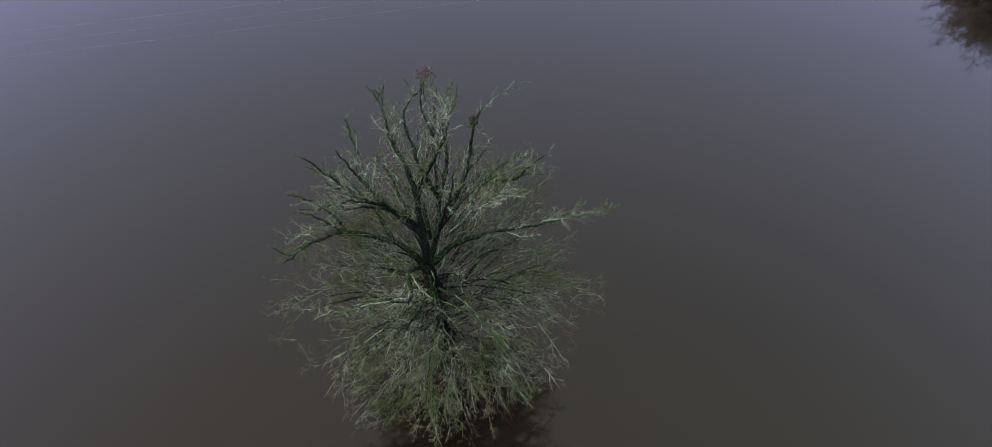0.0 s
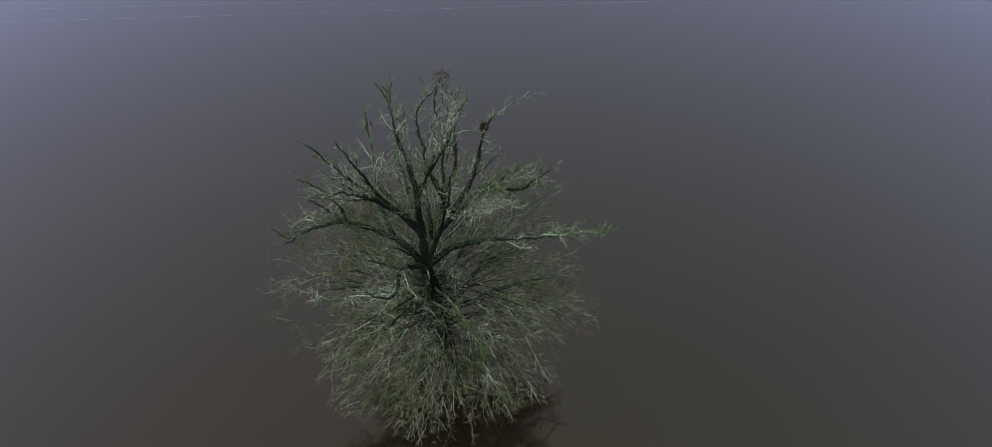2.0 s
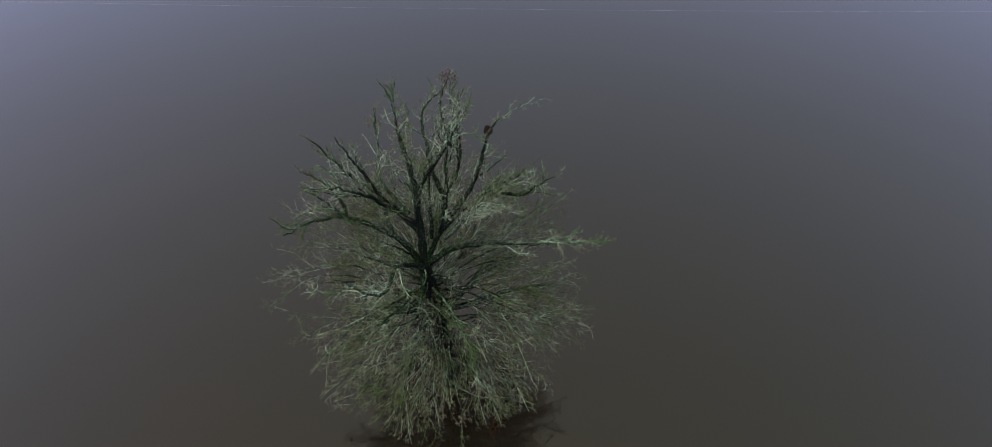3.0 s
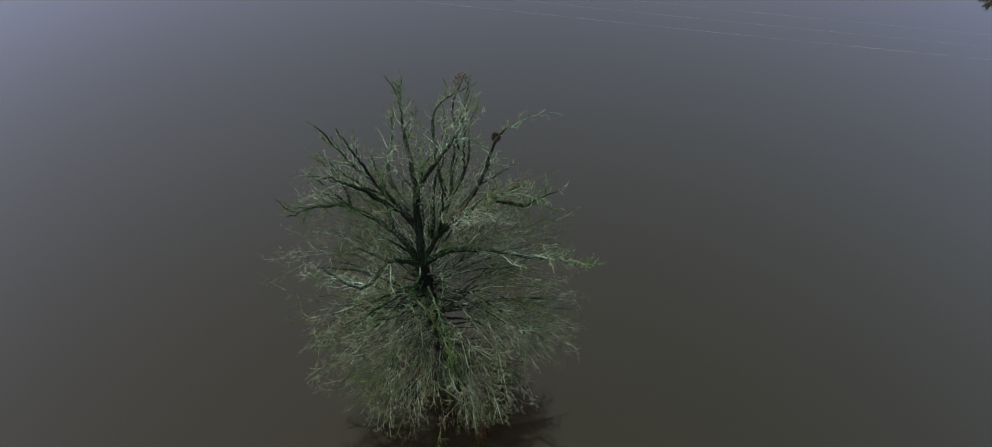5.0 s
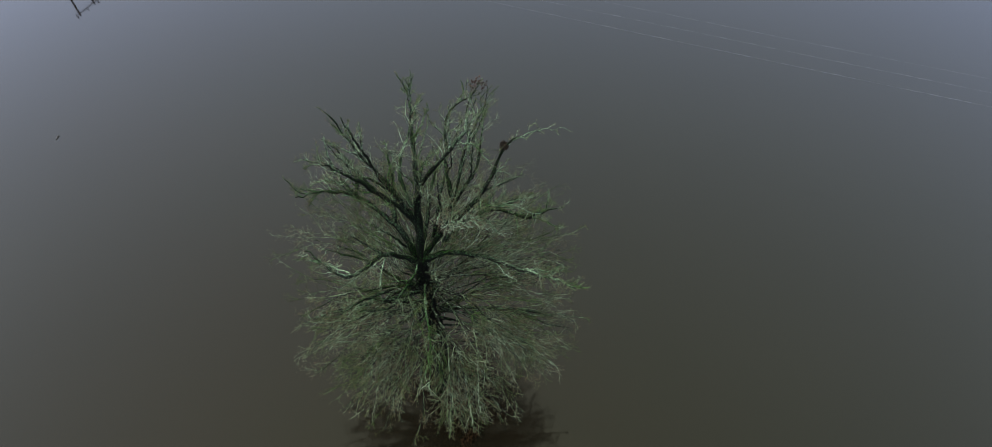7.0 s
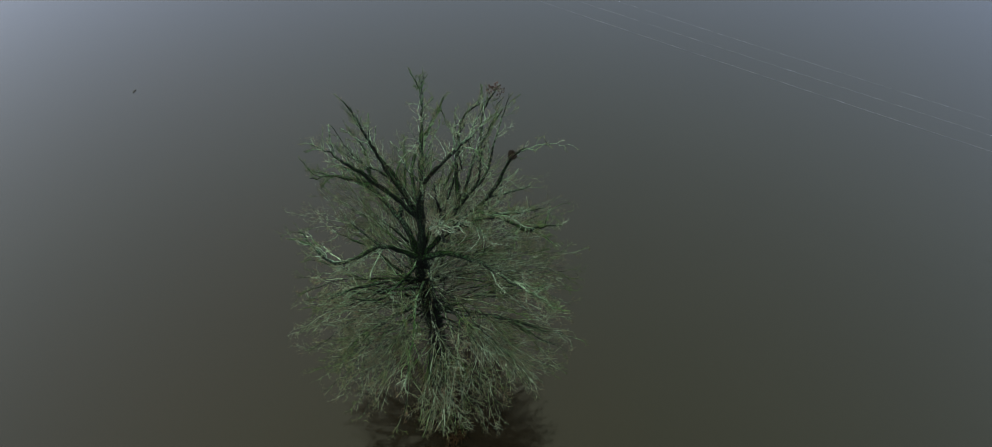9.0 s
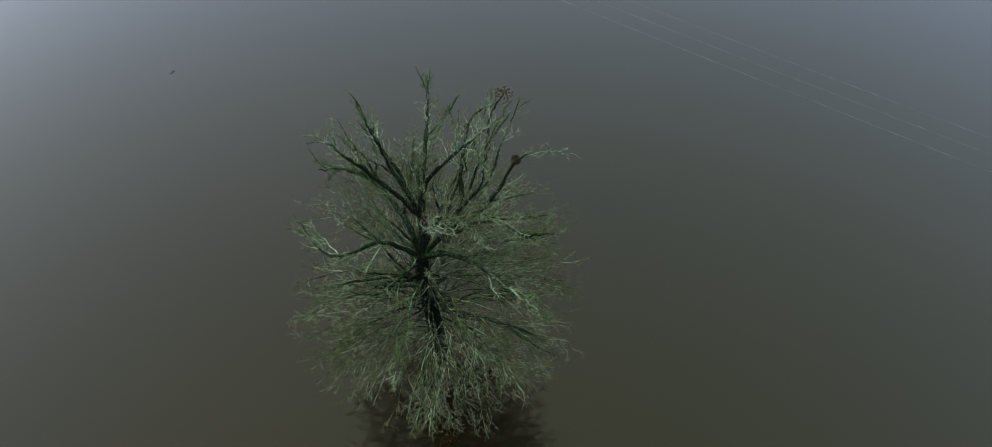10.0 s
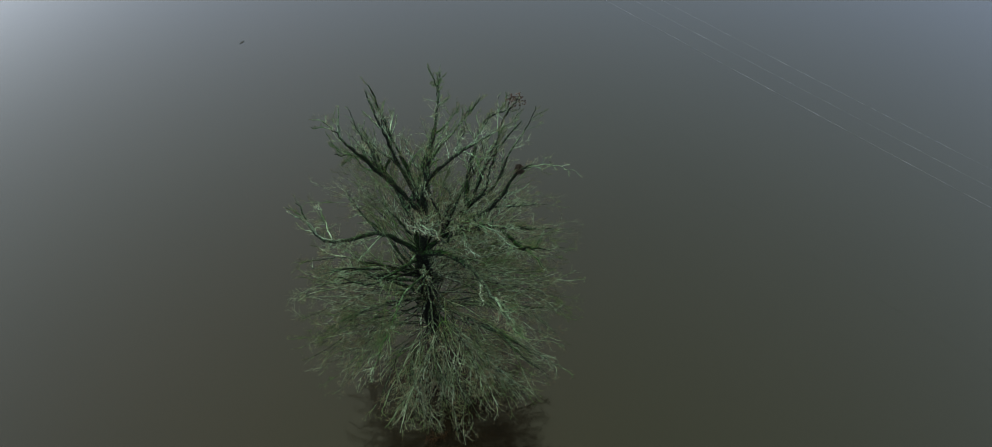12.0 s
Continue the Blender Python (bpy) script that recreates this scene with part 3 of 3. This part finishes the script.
def pole_pair(at):
    """Two wooden poles with a cross arm that carries three insulators."""
    t = thing("power_pole", "two-legged dark wooden power pole with cross arm and insulators", "utility pole", (*at, 0), "poles of the power line")
    t.rotation_euler.z = LINE
    for y in (-1.2, 1.2):
        part("pole", tubes("pole", np.array([[(-LEAN * 0.07, y, -0.5), (LEAN * 0.5, y, 3.6), (LEAN, y, HEAD - 0.1)]]), np.array([[0.13, 0.12, 0.10]]), 10), POLE_WOOD, t)
    bm = bmesh.new()
    bmesh.ops.create_cube(bm, size=1, matrix=Matrix.Translation((LEAN + 0.12, 0, HEAD - 0.5)) @ Matrix.Diagonal((0.09, 3.7, 0.11, 1)))
    bmesh.ops.bevel(bm, geom=bm.edges[:], offset=0.015, segments=1, affect="EDGES")
    arm = part("cross_arm", bm, POLE_WOOD, t)
    for y in (-1.7, 0, 1.7):
        k = np.array([[(LEAN + 0.12, y, HEAD + z) for z in (-0.46, -0.28, -0.26, -0.16, -0.14, 0.0)]])
        part("insulator", tubes("insulator", k, np.array([[0.04, 0.04, 0.09, 0.09, 0.06, 0.04]]), 10), POLE_WOOD, arm, "dark insulator")


pole_pair(MIDDLE)
pole_pair((MIDDLE[0] + SPAN * math.cos(LINE), MIDDLE[1] + SPAN * math.sin(LINE)))
for side in (-1.7, 0, 1.7):
    s = np.linspace(0, 1, 70)
    run = s * SPAN + LEAN + 0.12
    line = np.stack([MIDDLE[0] + run * math.cos(LINE) - side * math.sin(LINE), MIDDLE[1] + run * math.sin(LINE) + side * math.cos(LINE), HEAD - SAG * 4 * s * (1 - s)], -1)
    w = part("overhead_wire", tubes("overhead_wire", line[None], np.full((1, 70), 0.0046 if side < 0 else 0.0027), 6), WIRE)
    tagged(w, "thin pale overhead wire strung across the flood", "wire", "overhead wires")


# ---- other trees standing in the flood ----
def far_tree(name, label, seed, at, height, bole, crown, trunk_r, branches, lean, mat, low_brush=0):
    """A bare tree: crown is its half width, bole the height of its lowest branch; low_brush shoots stand round its foot."""
    g = np.random.default_rng(seed)
    t = thing(name, label, "tree", at, "trees far off in the flood")
    line = smooth_line([(0, 0, -0.4), (lean[0] * 0.4, lean[1] * 0.4, height * 0.4), (lean[0], lean[1], height)], 12, g, 0.04)
    r = np.linspace(1, 0.15, 12) * trunk_r
    part("trunk", tubes("trunk", line[None], r[None], 9), mat, t)
    s = g.uniform(bole / height, 0.9, branches)
    p, _ = along(np.repeat(line[None], branches, 0), s)
    a = np.arange(branches) * 2.39996
    w = unit(np.stack([np.cos(a), np.sin(a), g.uniform(-0.1, 1.4, branches) * (0.3 + s)], -1))
    # each branch ends on the round outline of the crown
    axes = np.array((crown, crown, height * 0.52))
    q, d = (p - (0, 0, height * 0.5)) / axes, w / axes
    qa, qb, qc = (d * d).sum(1), (q * d).sum(1), (q * q).sum(1) - 1
    reach = (-qb + np.sqrt(np.maximum(qb * qb - qa * qc, 0.05))) / qa
    b1 = grow(g, p, w, np.clip(reach, 0.8, 2 * crown) * g.uniform(0.72, 0.9, branches), 8, 0.07, 0.03 + 0 * s)
    b1_r = np.minimum(trunk_r * 0.3, 0.045) * np.linspace(1, 0.25, 8)[None] + np.zeros((branches, 1))
    for one, rr in zip(b1, b1_r):
        part("branch", tubes("branch", one[None], rr[None], 5), mat, t)
    b2, b2_r = fan_shoots(g, b1, b1_r, 9, 0.2, 1.0, 46, 0.34, 5, 0.15, 0.03, 0.0, 0.8, 0.03)
    b3, b3_r = fan_shoots(g, b2, b2_r, 8, 0.1, 1.0, 44, 0.5, 4, 0.16, 0.03, 0.0, 1.0, 0.038)
    b4, b4_r = fan_shoots(g, b3, b3_r, 3, 0.1, 1.0, 44, 0.6, 3, 0.16, 0.03, 0.0, 1.0, 0.038)
    for nm, ln, rr in (("branch_mass", b2, b2_r), ("twig_mass", b3, b3_r), ("spray", b4, b4_r)):
        keep = ln[:, :, 2].min(1) > 0.2
        tagged(part(nm, tubes(nm, ln[keep], rr[keep], 3), mat, t), kind="stuff")
    if low_brush:
        a = g.random(low_brush) * 6.283
        p = np.stack([np.cos(a), np.sin(a), 0 * a], -1) * g.uniform(0.15, 0.7, low_brush)[:, None] - (0, 0, 0.2)
        bl = grow(g, p, np.stack([np.cos(a), np.sin(a), 0.9 + 0 * a], -1), g.uniform(0.6, 1.3, low_brush), 5, 0.2, 0.1 + 0 * a)
        tagged(part("foot_shoots", tubes("foot_shoots", bl, 0.01 * np.linspace(1, 0.4, 5)[None] + np.zeros((low_brush, 1)), 3), mat, t), kind="stuff")


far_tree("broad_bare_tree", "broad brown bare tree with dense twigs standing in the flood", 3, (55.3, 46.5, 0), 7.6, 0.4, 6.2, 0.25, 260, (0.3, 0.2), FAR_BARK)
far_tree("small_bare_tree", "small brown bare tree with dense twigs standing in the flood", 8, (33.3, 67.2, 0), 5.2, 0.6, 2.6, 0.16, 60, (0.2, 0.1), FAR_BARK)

# ---- a drifting stick on the water ----
bm = bmesh.new()
bmesh.ops.create_cone(bm, cap_ends=True, segments=8, radius1=0.05, radius2=0.03, depth=0.45, matrix=pose(0, 0, 0, 90, 8, 30))
stick = part("floating_stick", bm, POLE_WOOD)
stick.location = (-39.96, -0.54, 0.02)
tagged(stick, "short dark stick floating on the flood water", "driftwood")

# ---- a raft of litter caught at the tree's foot ----
litter = thing("floating_litter", "clump of red-brown dead leaves and twigs floating on the water", "debris", (3.42, -2.0, 0))
tagged(part("dead_leaves", leaf_tuft(170, (0, 0, 0.03), (0.2, 0.34, 0.02), 0.06), WET_LEAF, litter), kind="stuff")
m = 26
a = rng.random(m) * 6.283
start = np.stack([rng.normal(0, 0.15, m), rng.normal(0, 0.28, m), np.full(m, 0.04)], -1)
line = grow(rng, start, np.stack([np.cos(a), np.sin(a), 0.12 + 0 * a], -1), rng.uniform(0.3, 0.7, m), 5, 0.12, 0.05 + 0 * a)
tagged(part("twigs", tubes("twigs", line, 0.009 * np.linspace(1, 0.5, 5)[None] + np.zeros((m, 1)), 4), WET_LEAF, litter), kind="stuff")
